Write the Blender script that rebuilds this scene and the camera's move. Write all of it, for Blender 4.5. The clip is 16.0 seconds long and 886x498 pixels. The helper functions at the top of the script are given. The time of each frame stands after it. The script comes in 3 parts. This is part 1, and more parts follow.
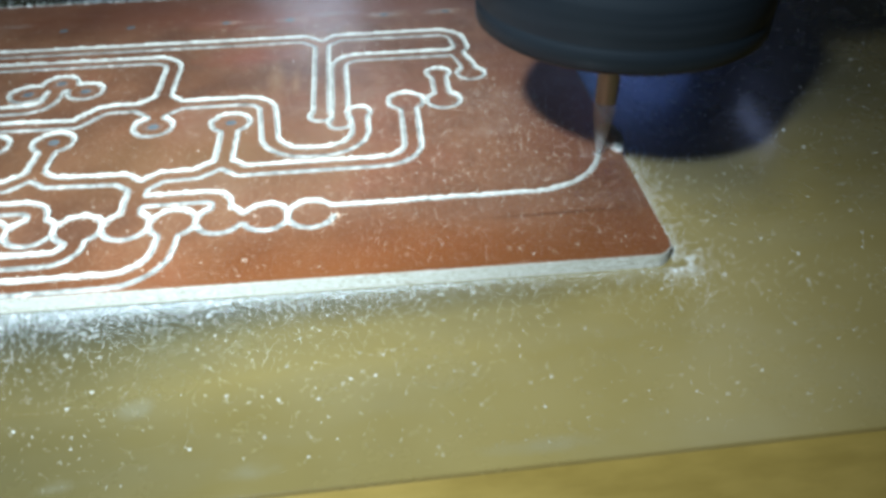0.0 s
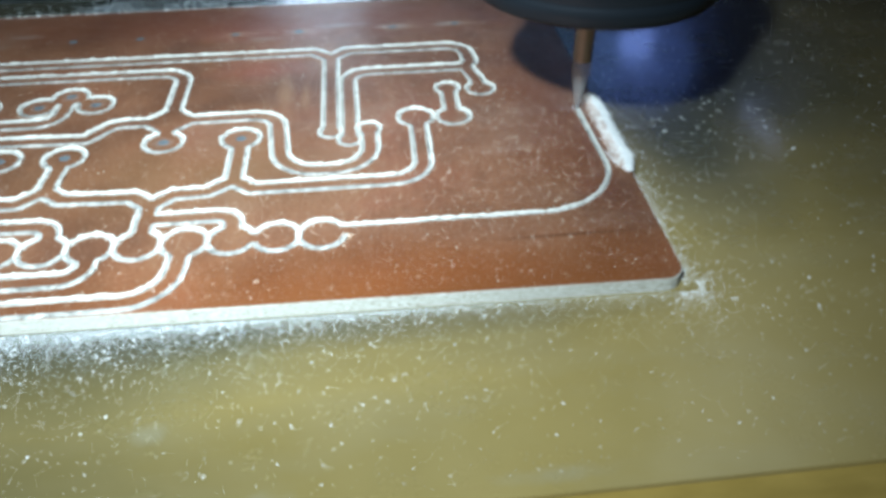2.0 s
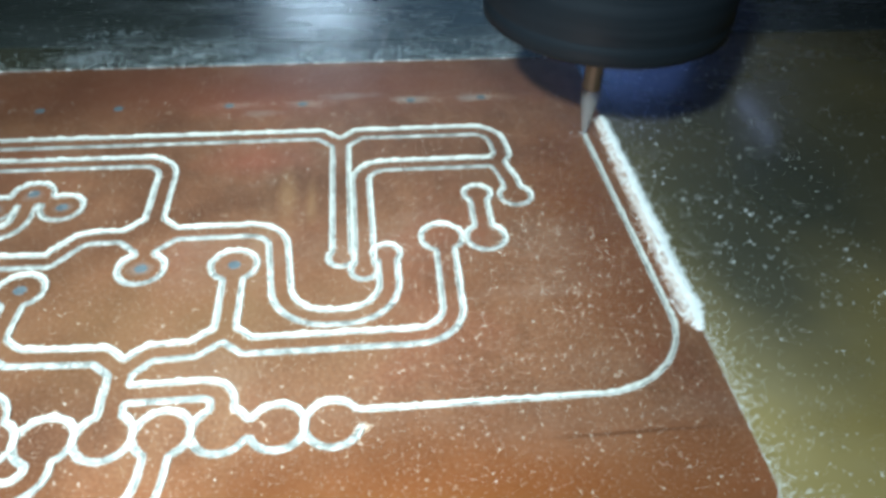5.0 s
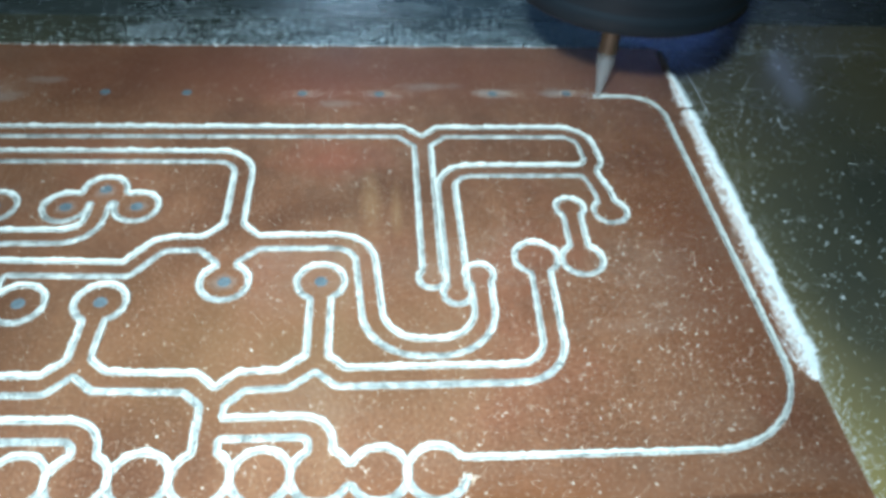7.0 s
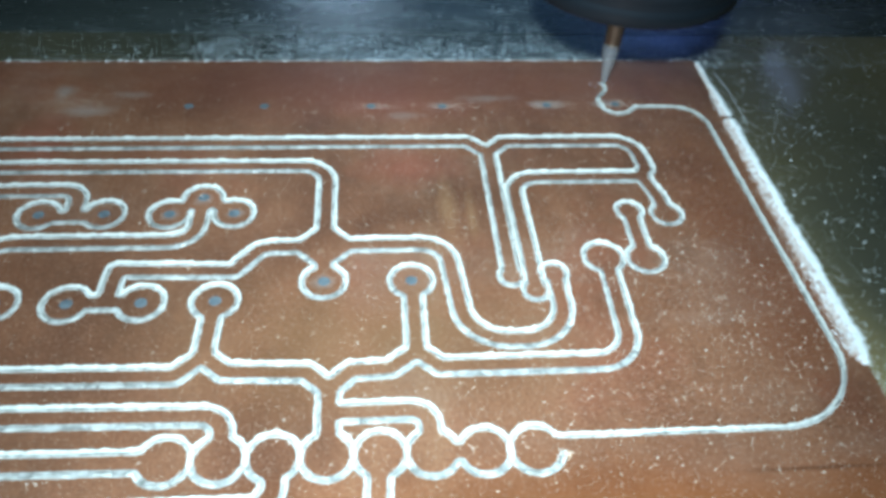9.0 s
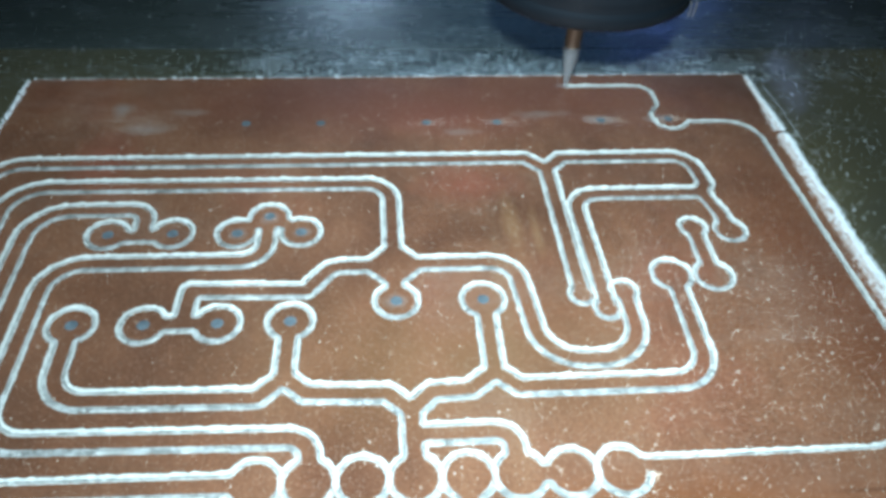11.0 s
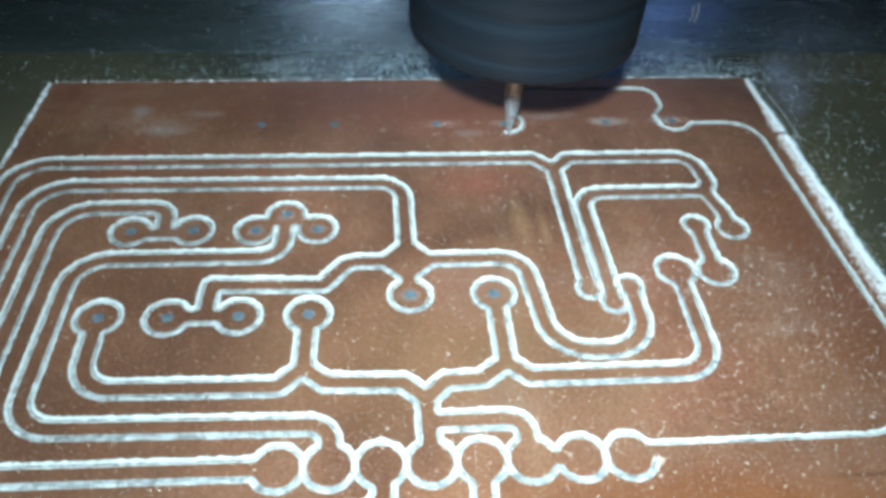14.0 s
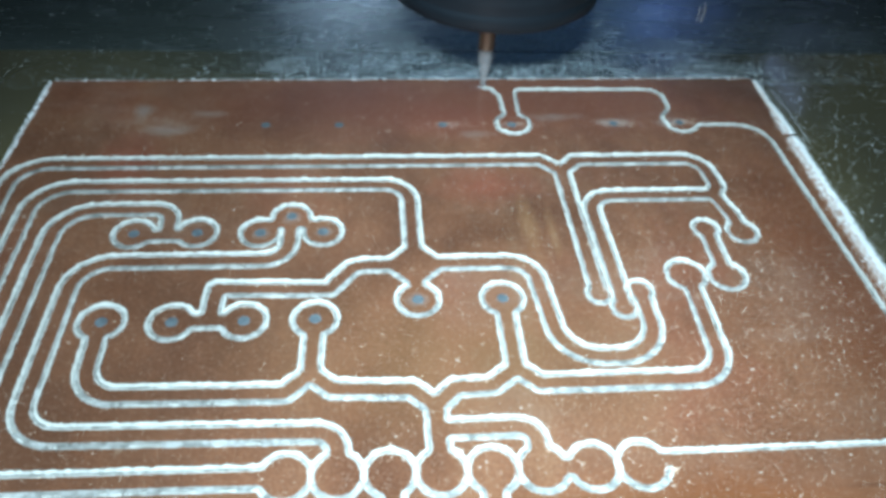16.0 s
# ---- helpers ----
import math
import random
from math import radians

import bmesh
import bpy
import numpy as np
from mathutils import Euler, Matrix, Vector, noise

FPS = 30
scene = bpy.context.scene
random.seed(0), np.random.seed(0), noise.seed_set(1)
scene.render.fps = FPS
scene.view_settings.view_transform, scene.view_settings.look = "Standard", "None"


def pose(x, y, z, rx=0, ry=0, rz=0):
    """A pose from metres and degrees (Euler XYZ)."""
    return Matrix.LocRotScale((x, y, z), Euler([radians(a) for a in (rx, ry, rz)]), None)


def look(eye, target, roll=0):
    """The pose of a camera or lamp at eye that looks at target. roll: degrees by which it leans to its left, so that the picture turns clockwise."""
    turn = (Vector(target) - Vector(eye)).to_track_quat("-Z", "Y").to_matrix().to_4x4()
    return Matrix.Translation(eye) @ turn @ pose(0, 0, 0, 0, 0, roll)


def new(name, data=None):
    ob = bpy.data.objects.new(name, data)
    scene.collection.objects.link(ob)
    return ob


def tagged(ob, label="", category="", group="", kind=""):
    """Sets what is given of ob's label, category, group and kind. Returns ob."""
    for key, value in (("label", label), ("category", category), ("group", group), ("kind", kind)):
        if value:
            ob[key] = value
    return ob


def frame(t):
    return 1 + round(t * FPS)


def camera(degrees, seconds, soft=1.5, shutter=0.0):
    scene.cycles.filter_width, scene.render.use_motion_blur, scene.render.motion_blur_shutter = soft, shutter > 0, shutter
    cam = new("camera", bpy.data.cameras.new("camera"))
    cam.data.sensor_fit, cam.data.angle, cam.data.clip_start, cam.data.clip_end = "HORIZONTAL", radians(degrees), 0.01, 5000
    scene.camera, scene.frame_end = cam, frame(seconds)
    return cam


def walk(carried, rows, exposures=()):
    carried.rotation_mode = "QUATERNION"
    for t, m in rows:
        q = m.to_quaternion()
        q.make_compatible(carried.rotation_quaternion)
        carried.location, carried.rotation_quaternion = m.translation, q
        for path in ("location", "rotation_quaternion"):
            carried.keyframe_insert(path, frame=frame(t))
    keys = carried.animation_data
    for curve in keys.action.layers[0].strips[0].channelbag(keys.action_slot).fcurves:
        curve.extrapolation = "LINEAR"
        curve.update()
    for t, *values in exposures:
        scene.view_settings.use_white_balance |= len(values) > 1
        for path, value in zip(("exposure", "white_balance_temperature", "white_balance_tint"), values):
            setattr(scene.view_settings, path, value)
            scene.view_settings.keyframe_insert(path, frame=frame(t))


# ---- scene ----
# All plan numbers are in millimetres; the copper surface is z = 0, the bed lies at z = -T.
MM = 0.001
T = 0.85
cam = camera(61.0, 16.0, soft=3.9)
ROWS = [
    (0.0, 8.54, -45.65, 23.77, 52.14, 0.32, -7.09),
    (0.5, 8.86, -44.85, 23.98, 51.73, 0.17, -7.03),
    (1.0, 8.65, -45.07, 24.39, 51.64, 0.52, -7.01),
    (1.5, 8.51, -44.84, 24.66, 51.68, 0.4, -6.74),
    (2.0, 8.19, -44.86, 24.81, 51.95, 0.17, -6.74),
    (2.5, 7.76, -44.86, 25.2, 51.97, 0.32, -6.62),
    (3.0, 7.46, -44.67, 25.47, 51.92, 0.34, -6.6),
    (3.5, 7.77, -44.49, 26.25, 52.47, 0.09, -6.68),
    (3.7, 7.76, -43.75, 27.32, 52.81, -0.38, -6.74),
    (5.8, 5.49, -26.9, 27.89, 46.34, -2.56, -4.88),
    (6.0, 4.88, -26.54, 28.81, 45.58, -2.84, -4.11),
    (6.5, 4.04, -27.64, 29.2, 45.84, -2.8, -3.84),
    (7.0, 3.0, -27.38, 29.07, 45.76, -2.97, -4.0),
    (7.5, 0.74, -27.74, 29.44, 45.96, -3.2, -4.5),
    (8.0, -1.71, -28.71, 31.01, 45.42, -2.5, -4.33),
    (8.5, -2.43, -29.5, 31.45, 45.78, -2.83, -4.41),
    (9.0, -2.17, -29.77, 31.49, 45.9, -2.88, -4.62),
    (9.5, -2.54, -29.9, 31.67, 45.89, -2.52, -4.53),
    (10.0, -3.57, -29.43, 31.52, 45.67, -2.81, -4.64),
    (10.2, -4.46, -28.95, 31.69, 45.94, -2.55, -4.63),
    (12.5, -6.76, -29.19, 32.23, 46.48, -2.59, -4.68),
    (13.0, -6.78, -29.63, 32.56, 46.59, -2.44, -4.48),
    (13.5, -6.66, -30.19, 32.6, 46.56, -2.7, -4.6),
    (14.0, -6.96, -30.39, 32.68, 46.58, -2.55, -4.6),
    (14.5, -7.42, -30.45, 32.81, 46.54, -2.57, -4.58),
    (15.0, -7.41, -30.46, 32.84, 46.52, -2.53, -4.4),
    (15.5, -7.55, -30.21, 32.77, 46.45, -2.88, -4.63),
    (16.0, -7.6, -29.59, 32.52, 46.34, -2.89, -4.66),
]
walk(cam, [(t, pose(x * MM, y * MM, z * MM, rx, ry, rz)) for t, x, y, z, rx, ry, rz in ROWS],
     exposures=[(0.0, 0.14, 5400, 7), (3.7, 0.12, 5350, 6), (5.8, 0.36, 5180, -2), (6.6, 0.29, 5000, -2), (8.0, 0.23, 4990, -1), (16.0, 0.26, 4980, 0)])

# ---- light ----
world = bpy.data.worlds.new("world")
scene.world = world
world.use_nodes = True
wn = world.node_tree.nodes["Background"]
wn.inputs["Color"].default_value = (0.55, 0.7, 1.0, 1)
wn.inputs["Strength"].default_value = 0.008

TORCH = (-18 * MM, -62 * MM, 69 * MM)


def torch(name, aim, watts, angle):
    """One part of the beam of the small torch that lights the work from the front: a hot spot in a wide spill."""
    li = bpy.data.lights.new(name, "SPOT")
    li.energy, li.color, li.shadow_soft_size = watts, (0.92, 1.0, 0.96), 0.003
    li.spot_size, li.spot_blend = radians(angle), 1.0
    new(name, li).matrix_world = look(TORCH, [c * MM for c in aim])


torch("torch_hot_spot", (1.5, -2.7, 0), 0.62, 28.3)
torch("torch_spill", (-4.9, -11, 0), 0.67, 67.8)


def lamp(name, place, aim, wide, high, watts, colour, shape="RECTANGLE", along=None):
    """A lamp of the room behind the machine, which the glossy bed and the copper mirror. along: the way in which its width runs."""
    li = bpy.data.lights.new(name, "AREA")
    li.shape, li.size, li.size_y, li.energy, li.color = shape, wide * MM, high * MM, watts, colour
    ob = new(name, li)
    m = look([c * MM for c in place], [c * MM for c in aim])
    if along:
        z = m.col[2].xyz
        x = (Vector(along) - z * z.dot(Vector(along))).normalized()
        y = z.cross(x)
        m = Matrix.Translation(m.translation) @ Matrix((x, y, z)).transposed().to_4x4()
    ob.matrix_world = m


lamp("window_light", (60, 500, 215), (10, 20, 0), 300, 150, 0.032, (0.4, 0.65, 1.0), "ELLIPSE")
lamp("room_light", (200, 330, 450), (10, -5, 0), 300, 220, 0.06, (1.0, 0.95, 0.75), "ELLIPSE")
lamp("blue_status_light", (372, 868, 372), (30, 15, 0), 45, 40, 0.02, (0.35, 0.45, 1.0), "ELLIPSE")
# added wide halo that softens the blue light's mirrored edge; no panel stands there
lamp("blue_status_halo", (374, 862, 400), (28, 15, 0), 150, 130, 0.036, (0.25, 0.38, 1.0), "ELLIPSE")
lamp("light_strip", (512, 758, 447), (35, 5, 0), 75, 14, 0.007, (0.6, 0.65, 1.0), "RECTANGLE", (29, -43, 34))
lamp("window_gap", (-32, 870, 312), (5, 20, 0), 110, 60, 0.2, (0.85, 0.93, 1.0), "ELLIPSE")


# ---- materials ----
def material(name, rough=0.5, metal=0.0, spec=0.5):
    m = bpy.data.materials.new(name)
    m.use_nodes = True
    b = m.node_tree.nodes["Principled BSDF"]
    b.inputs["Roughness"].default_value = rough
    b.inputs["Metallic"].default_value = metal
    b.inputs["Specular IOR Level"].default_value = spec
    return m, m.node_tree, b


def coords(nt, stretch=(1, 1, 1)):
    tc = nt.nodes.new("ShaderNodeTexCoord")
    mp = nt.nodes.new("ShaderNodeMapping")
    mp.inputs["Scale"].default_value = stretch
    nt.links.new(tc.outputs["Object"], mp.inputs["Vector"])
    return mp.outputs["Vector"]


def noise_tex(nt, vec, per_mm, detail=4.0, rough=0.55):
    n = nt.nodes.new("ShaderNodeTexNoise")
    n.inputs["Scale"].default_value = per_mm * 1000
    n.inputs["Detail"].default_value = detail
    n.inputs["Roughness"].default_value = rough
    nt.links.new(vec, n.inputs["Vector"])
    return n.outputs["Fac"]


def ramp(nt, fac, *stops):
    r = nt.nodes.new("ShaderNodeValToRGB")
    els = r.color_ramp.elements
    while len(els) < len(stops):
        els.new(0.5)
    for e, (p, c) in zip(els, stops):
        e.position, e.color = p, (*c, 1) if len(c) == 3 else c
    nt.links.new(fac, r.inputs["Fac"])
    return r.outputs["Color"]


def mix(nt, fac, a, b, how="MIX"):
    m = nt.nodes.new("ShaderNodeMix")
    m.data_type, m.blend_type = "RGBA", how
    for sock, v in ((m.inputs[0], fac), (m.inputs[6], a), (m.inputs[7], b)):
        if isinstance(v, (int, float)):
            sock.default_value = v
        elif isinstance(v, tuple):
            sock.default_value = (*v, 1)
        else:
            nt.links.new(v, sock)
    return m.outputs[2]


def relief(nt, bsdf, height, strength, dist_mm):
    b = nt.nodes.new("ShaderNodeBump")
    b.inputs["Strength"].default_value = strength
    b.inputs["Distance"].default_value = dist_mm * MM
    nt.links.new(height, b.inputs["Height"])
    nt.links.new(b.outputs["Normal"], bsdf.inputs["Normal"])


def stain_or_shade(nt, col, x, y, rx, ry, tint, most=0.8, ragged=0.9):
    """A soft blotch with an uneven rim, in plan millimetres: a stain or painted-in dimness."""
    tc = nt.nodes.new("ShaderNodeNewGeometry")
    mp = nt.nodes.new("ShaderNodeMapping")
    mp.inputs["Location"].default_value = (-x / rx, -y / ry, 0)
    mp.inputs["Scale"].default_value = (1 / (rx * MM), 1 / (ry * MM), 0)
    nt.links.new(tc.outputs["Position"], mp.inputs["Vector"])
    ln = nt.nodes.new("ShaderNodeVectorMath")
    ln.operation = "LENGTH"
    nt.links.new(mp.outputs["Vector"], ln.inputs[0])
    n = noise_tex(nt, coords(nt), 2.2 / (rx + ry), 5, 0.65)
    add = nt.nodes.new("ShaderNodeMath")
    add.operation = "MULTIPLY_ADD"
    nt.links.new(n, add.inputs[0])
    add.inputs[1].default_value = ragged
    nt.links.new(ln.outputs["Value"], add.inputs[2])
    f = ramp(nt, add.outputs[0], (0.15 + 0.45 * ragged, (most,) * 3), (0.999, (0, 0, 0)))
    return mix(nt, f, col, tint)


def make_copper():
    m, nt, b = material("oxidised_copper", 0.5, 0.5, 0.2)
    v = coords(nt)
    big = ramp(nt, noise_tex(nt, v, 0.095, 4), (0.38, (0.135, 0.050, 0.021)), (0.46, (0.225, 0.090, 0.039)), (0.54, (0.265, 0.115, 0.053)), (0.66, (0.295, 0.095, 0.046)))
    streak = ramp(nt, noise_tex(nt, coords(nt, (1, 0.14, 1)), 0.3, 4), (0.40, (0.19, 0.075, 0.034)), (0.60, (0.29, 0.135, 0.066)), (0.76, (0.40, 0.23, 0.12)))
    col = mix(nt, 0.45, big, streak)
    grain = noise_tex(nt, v, 6.0, 3)
    col = mix(nt, 0.3, col, ramp(nt, grain, (0.33, (0.12, 0.055, 0.03)), (0.67, (0.44, 0.225, 0.125))))
    smear = ramp(nt, noise_tex(nt, coords(nt, (0.35, 1, 1)), 0.16, 5, 0.65), (0.54, (0, 0, 0)), (0.74, (0.32, 0.32, 0.32)))
    col = mix(nt, smear, col, (0.38, 0.27, 0.20))
    cloud = ramp(nt, noise_tex(nt, coords(nt, (1, 0.8, 1)), 0.06, 6, 0.7), (0.38, (0.6, 0.6, 0.6)), (0.56, (0, 0, 0)))
    col = mix(nt, cloud, col, (0.10, 0.045, 0.024))                               # darker tarnish in clouds
    col = stain_or_shade(nt, col, -2, -4, 24, 12, (0.222, 0.116, 0.050), 0.65)          # browner in the middle
    col = stain_or_shade(nt, col, 12, -16.5, 40, 8, (0.265, 0.083, 0.018), 0.8, 0.5)        # orange along the front edge
    for x, y, rx, ry in ((-1, 18.5, 9, 4), (0, 10.5, 6, 4), (-24, 13, 4, 6)):
        col = stain_or_shade(nt, col, x, y, rx * 1.3, ry * 1.3, (0.31, 0.095, 0.055), 0.55)
    col = stain_or_shade(nt, col, -2, 21, 52, 11, (0.205, 0.070, 0.036), 0.75)             # redder towards the back and along the far margin
    col = stain_or_shade(nt, col, 21, 2, 8, 24, (0.20, 0.068, 0.028), 0.7)
    col = stain_or_shade(nt, col, 19, -12.9, 7, 0.22, (0.13, 0.05, 0.022), 0.7, 0.5)     # a dark scratch
    for x, y, rx, ry in ((2.6, 6.5, 0.8, 4.2), (4.1, 5.5, 0.5, 3.4)):
        col = stain_or_shade(nt, col, x, y, rx * 1.5, ry * 1.4, (0.36, 0.20, 0.09), 0.45, 0.7)
    for x, y, rx, ry in ((-2.1, 17.9, 1.0, 0.5), (3.4, 17.9, 1.8, 0.7), (7.0, 18.9, 4, 1.1), (0.6, 16.6, 2.2, 0.9), (-19, 19.5, 2.5, 0.7)):
        col = stain_or_shade(nt, col, x, y, rx * 1.5, ry * 1.5, (0.36, 0.29, 0.24), 0.36, 1.1)
    for x, y, rx, ry in ((11.0, 18.0, 2.0, 0.95), (15.9, 18.1, 1.8, 0.9), (-24.4, 19.8, 1.3, 2.0), (-22.2, 17.3, 2.6, 1.2), (-5, 0.1, 1.0, 0.9), (-12.75, 7.4, 1.0, 0.8), (-14.6, 6.1, 0.9, 0.7), (-10.7, 6.1, 0.9, 0.7)):
        col = stain_or_shade(nt, col, x, y, rx * 1.5, ry * 1.5, (0.36, 0.29, 0.24), 0.62, 1.0)       # powder rubbed into the copper
    speck = ramp(nt, noise_tex(nt, v, 1.1, 2, 0.4), (0.70, (0, 0, 0)), (0.78, (0.35, 0.35, 0.35)))
    col = mix(nt, speck, col, (0.52, 0.36, 0.24))
    fine = ramp(nt, noise_tex(nt, v, 7.0, 2, 0.5), (0.62, (0, 0, 0)), (0.70, (0.6, 0.6, 0.6)))
    col = mix(nt, fine, col, (0.46, 0.33, 0.24))                                  # fine dust caught in the grain
    nt.links.new(col, b.inputs["Base Color"])
    rr = ramp(nt, noise_tex(nt, v, 0.4, 5), (0.3, (0.43,) * 3), (0.7, (0.58,) * 3))
    nt.links.new(rr, b.inputs["Roughness"])
    b.inputs["Coat Weight"].default_value, b.inputs["Coat Roughness"].default_value = 0.4, 0.24
    relief(nt, b, grain, 0.12, 0.02)
    return m


def make_groove():
    m, nt, b = material("milled_white_edge", 0.85, 0.0, 0.25)
    v = coords(nt)
    n = noise_tex(nt, v, 3.5, 4, 0.65)
    nt.links.new(ramp(nt, n, (0.30, (0.33, 0.32, 0.275)), (0.45, (0.46, 0.447, 0.39)), (0.7, (0.61, 0.592, 0.53))), b.inputs["Base Color"])
    relief(nt, b, noise_tex(nt, v, 12.0, 3), 0.6, 0.04)
    return m


def make_dust():
    m, nt, b = material("white_laminate_dust", 0.9, 0.0, 0.2)
    v = coords(nt)
    nt.links.new(ramp(nt, noise_tex(nt, v, 2.0, 3), (0.3, (0.66, 0.66, 0.64)), (0.7, (0.84, 0.83, 0.80))), b.inputs["Base Color"])
    return m


def make_powder():
    m, nt, b = material("blue_grey_laminate_powder", 0.9, 0.0, 0.2)
    v = coords(nt)
    nt.links.new(ramp(nt, noise_tex(nt, v, 2.0, 3), (0.3, (0.33, 0.37, 0.41)), (0.7, (0.56, 0.60, 0.63))), b.inputs["Base Color"])
    return m


def make_pink_dust():
    m, nt, b = material("copper_tinged_chips", 0.8, 0.0, 0.3)
    v = coords(nt)
    nt.links.new(ramp(nt, noise_tex(nt, v, 2.2, 3), (0.35, (0.33, 0.20, 0.13)), (0.6, (0.56, 0.47, 0.40))), b.inputs["Base Color"])
    return m


def make_laminate():
    m, nt, b = material("pale_laminate_edge", 0.7, 0.0, 0.3)
    v = coords(nt, (1, 1, 4))
    nt.links.new(ramp(nt, noise_tex(nt, v, 4.0, 5, 0.7), (0.3, (0.16, 0.135, 0.08)), (0.46, (0.38, 0.365, 0.30)), (0.68, (0.56, 0.555, 0.51))), b.inputs["Base Color"])
    relief(nt, b, noise_tex(nt, v, 5.0, 3), 0.5, 0.05)
    return m


def make_bed():
    m, nt, b = material("olive_plastic_sheet", 0.3, 0.0, 0.5)
    v = coords(nt)
    base = ramp(nt, noise_tex(nt, v, 0.05, 4, 0.6), (0.3, (0.195, 0.143, 0.041)), (0.7, (0.262, 0.200, 0.076)))
    smear = ramp(nt, noise_tex(nt, coords(nt, (0.35, 1, 1)), 0.25, 5, 0.6), (0.45, (0, 0, 0)), (0.8, (0.35, 0.35, 0.35)))
    col = mix(nt, smear, base, (0.26, 0.222, 0.135))
    col = stain_or_shade(nt, col, 2, 34, 125, 48, (0.028, 0.034, 0.029), 0.94, 0.28)      # weaker light towards the back, painted into the sheet as grey
    col = stain_or_shade(nt, col, -22, -18.3, 58, 6, (0.026, 0.031, 0.024), 0.95, 0.4)   # darker along the front edge, under the powder
    col = stain_or_shade(nt, col, -2, -17.6, 40, 2.8, (0.045, 0.045, 0.033), 0.8, 0.5)
    col = stain_or_shade(nt, col, -22, -26, 46, 15, (0.042, 0.038, 0.015), 0.93, 0.4)     # dimness before the far end, painted in as a darker brown
    # the same fall-off left of the board, put into the colour
    col = stain_or_shade(nt, col, -52, 16, 38, 36, (0.023, 0.028, 0.026), 0.94, 0.3)
    for x, y, rx, ry in ((14.8, -27.4, 4.5, 0.8), (-2.0, -23.4, 1.5, 1.0), (3.0, -27.2, 2.0, 0.7), (-4.2, -27.0, 2.0, 0.7)):
        col = stain_or_shade(nt, col, x, y, rx * 1.5, ry * 1.5, (0.22, 0.21, 0.16), 0.25, 1.1)      # dull smudges
    # fall-off of the light right of the board, painted dark
    col = stain_or_shade(nt, col, 30, -2, 9, 18, (0.044, 0.045, 0.034), 0.8, 0.5)
    col = stain_or_shade(nt, col, 36, 6, 24, 27, (0.036, 0.038, 0.028), 0.92, 0.45)
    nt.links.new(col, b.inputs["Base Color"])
    nt.links.new(ramp(nt, noise_tex(nt, v, 0.3, 5, 0.65), (0.3, (0.2,) * 3), (0.7, (0.3,) * 3)), b.inputs["Roughness"])
    b.inputs["Coat Weight"].default_value, b.inputs["Coat Roughness"].default_value = 0.45, 0.09
    relief(nt, b, noise_tex(nt, v, 2.5, 3), 0.025, 0.01)
    return m


def make_wood():
    m, nt, b = material("yellow_fibreboard", 0.55, 0.0, 0.4)
    v = coords(nt, (0.3, 1, 1))
    n = noise_tex(nt, v, 0.5, 5, 0.65)
    nt.links.new(ramp(nt, n, (0.3, (0.16, 0.105, 0.016)), (0.7, (0.25, 0.17, 0.036))), b.inputs["Base Color"])
    relief(nt, b, noise_tex(nt, v, 3.0, 4), 0.2, 0.05)
    return m


def make_dark_strip():
    m, nt, b = material("dark_grey_bed_strip", 0.32, 0.0, 0.5)
    v = coords(nt, (0.3, 1, 1))
    base = ramp(nt, noise_tex(nt, v, 0.12, 5, 0.6), (0.3, (0.028, 0.033, 0.028)), (0.7, (0.046, 0.052, 0.046)))
    scuff = ramp(nt, noise_tex(nt, coords(nt, (0.6, 1, 1)), 0.14, 7, 0.7), (0.52, (0, 0, 0)), (0.74, (0.6, 0.6, 0.6)))
    nt.links.new(mix(nt, scuff, base, (0.12, 0.13, 0.135)), b.inputs["Base Color"])
    nt.links.new(ramp(nt, noise_tex(nt, v, 0.5, 5, 0.6), (0.3, (0.2,) * 3), (0.7, (0.34,) * 3)), b.inputs["Roughness"])
    b.inputs["Coat Weight"].default_value, b.inputs["Coat Roughness"].default_value = 0.3, 0.2
    return m


def make_nut():
    m, nt, b = material("dark_blued_steel", 0.5, 0.0, 0.15)
    v = coords(nt, (0.02, 0.02, 1))
    n = noise_tex(nt, v, 2.2, 5, 0.7)
    nt.links.new(ramp(nt, n, (0.3, (0.0065, 0.009, 0.012)), (0.7, (0.0130, 0.0165, 0.021))), b.inputs["Base Color"])
    nt.links.new(ramp(nt, n, (0.3, (0.42,) * 3), (0.7, (0.52,) * 3)), b.inputs["Roughness"])
    return m


def make_steel():
    m, nt, b = material("bright_tool_steel", 0.45, 0.5, 0.5)
    v = coords(nt, (1, 1, 0.15))
    nt.links.new(ramp(nt, noise_tex(nt, v, 2.5, 3), (0.3, (0.34, 0.34, 0.33)), (0.7, (0.52, 0.52, 0.51))), b.inputs["Base Color"])
    b.inputs["Alpha"].default_value = 0.36
    return m


def make_brass():
    m, nt, b = material("golden_tool_shank", 0.26, 0.12, 0.5)
    v = coords(nt, (1, 1, 0.15))
    nt.links.new(ramp(nt, noise_tex(nt, v, 2.5, 3), (0.3, (0.20, 0.175, 0.135)), (0.7, (0.30, 0.27, 0.215))), b.inputs["Base Color"])
    return m


def make_hole():
    m, nt, b = material("blue_grey_drill_spot", 0.5, 0.0, 0.4)
    v = coords(nt)
    nt.links.new(ramp(nt, noise_tex(nt, v, 4.0, 3), (0.3, (0.062, 0.072, 0.078)), (0.7, (0.125, 0.143, 0.150))), b.inputs["Base Color"])
    return m


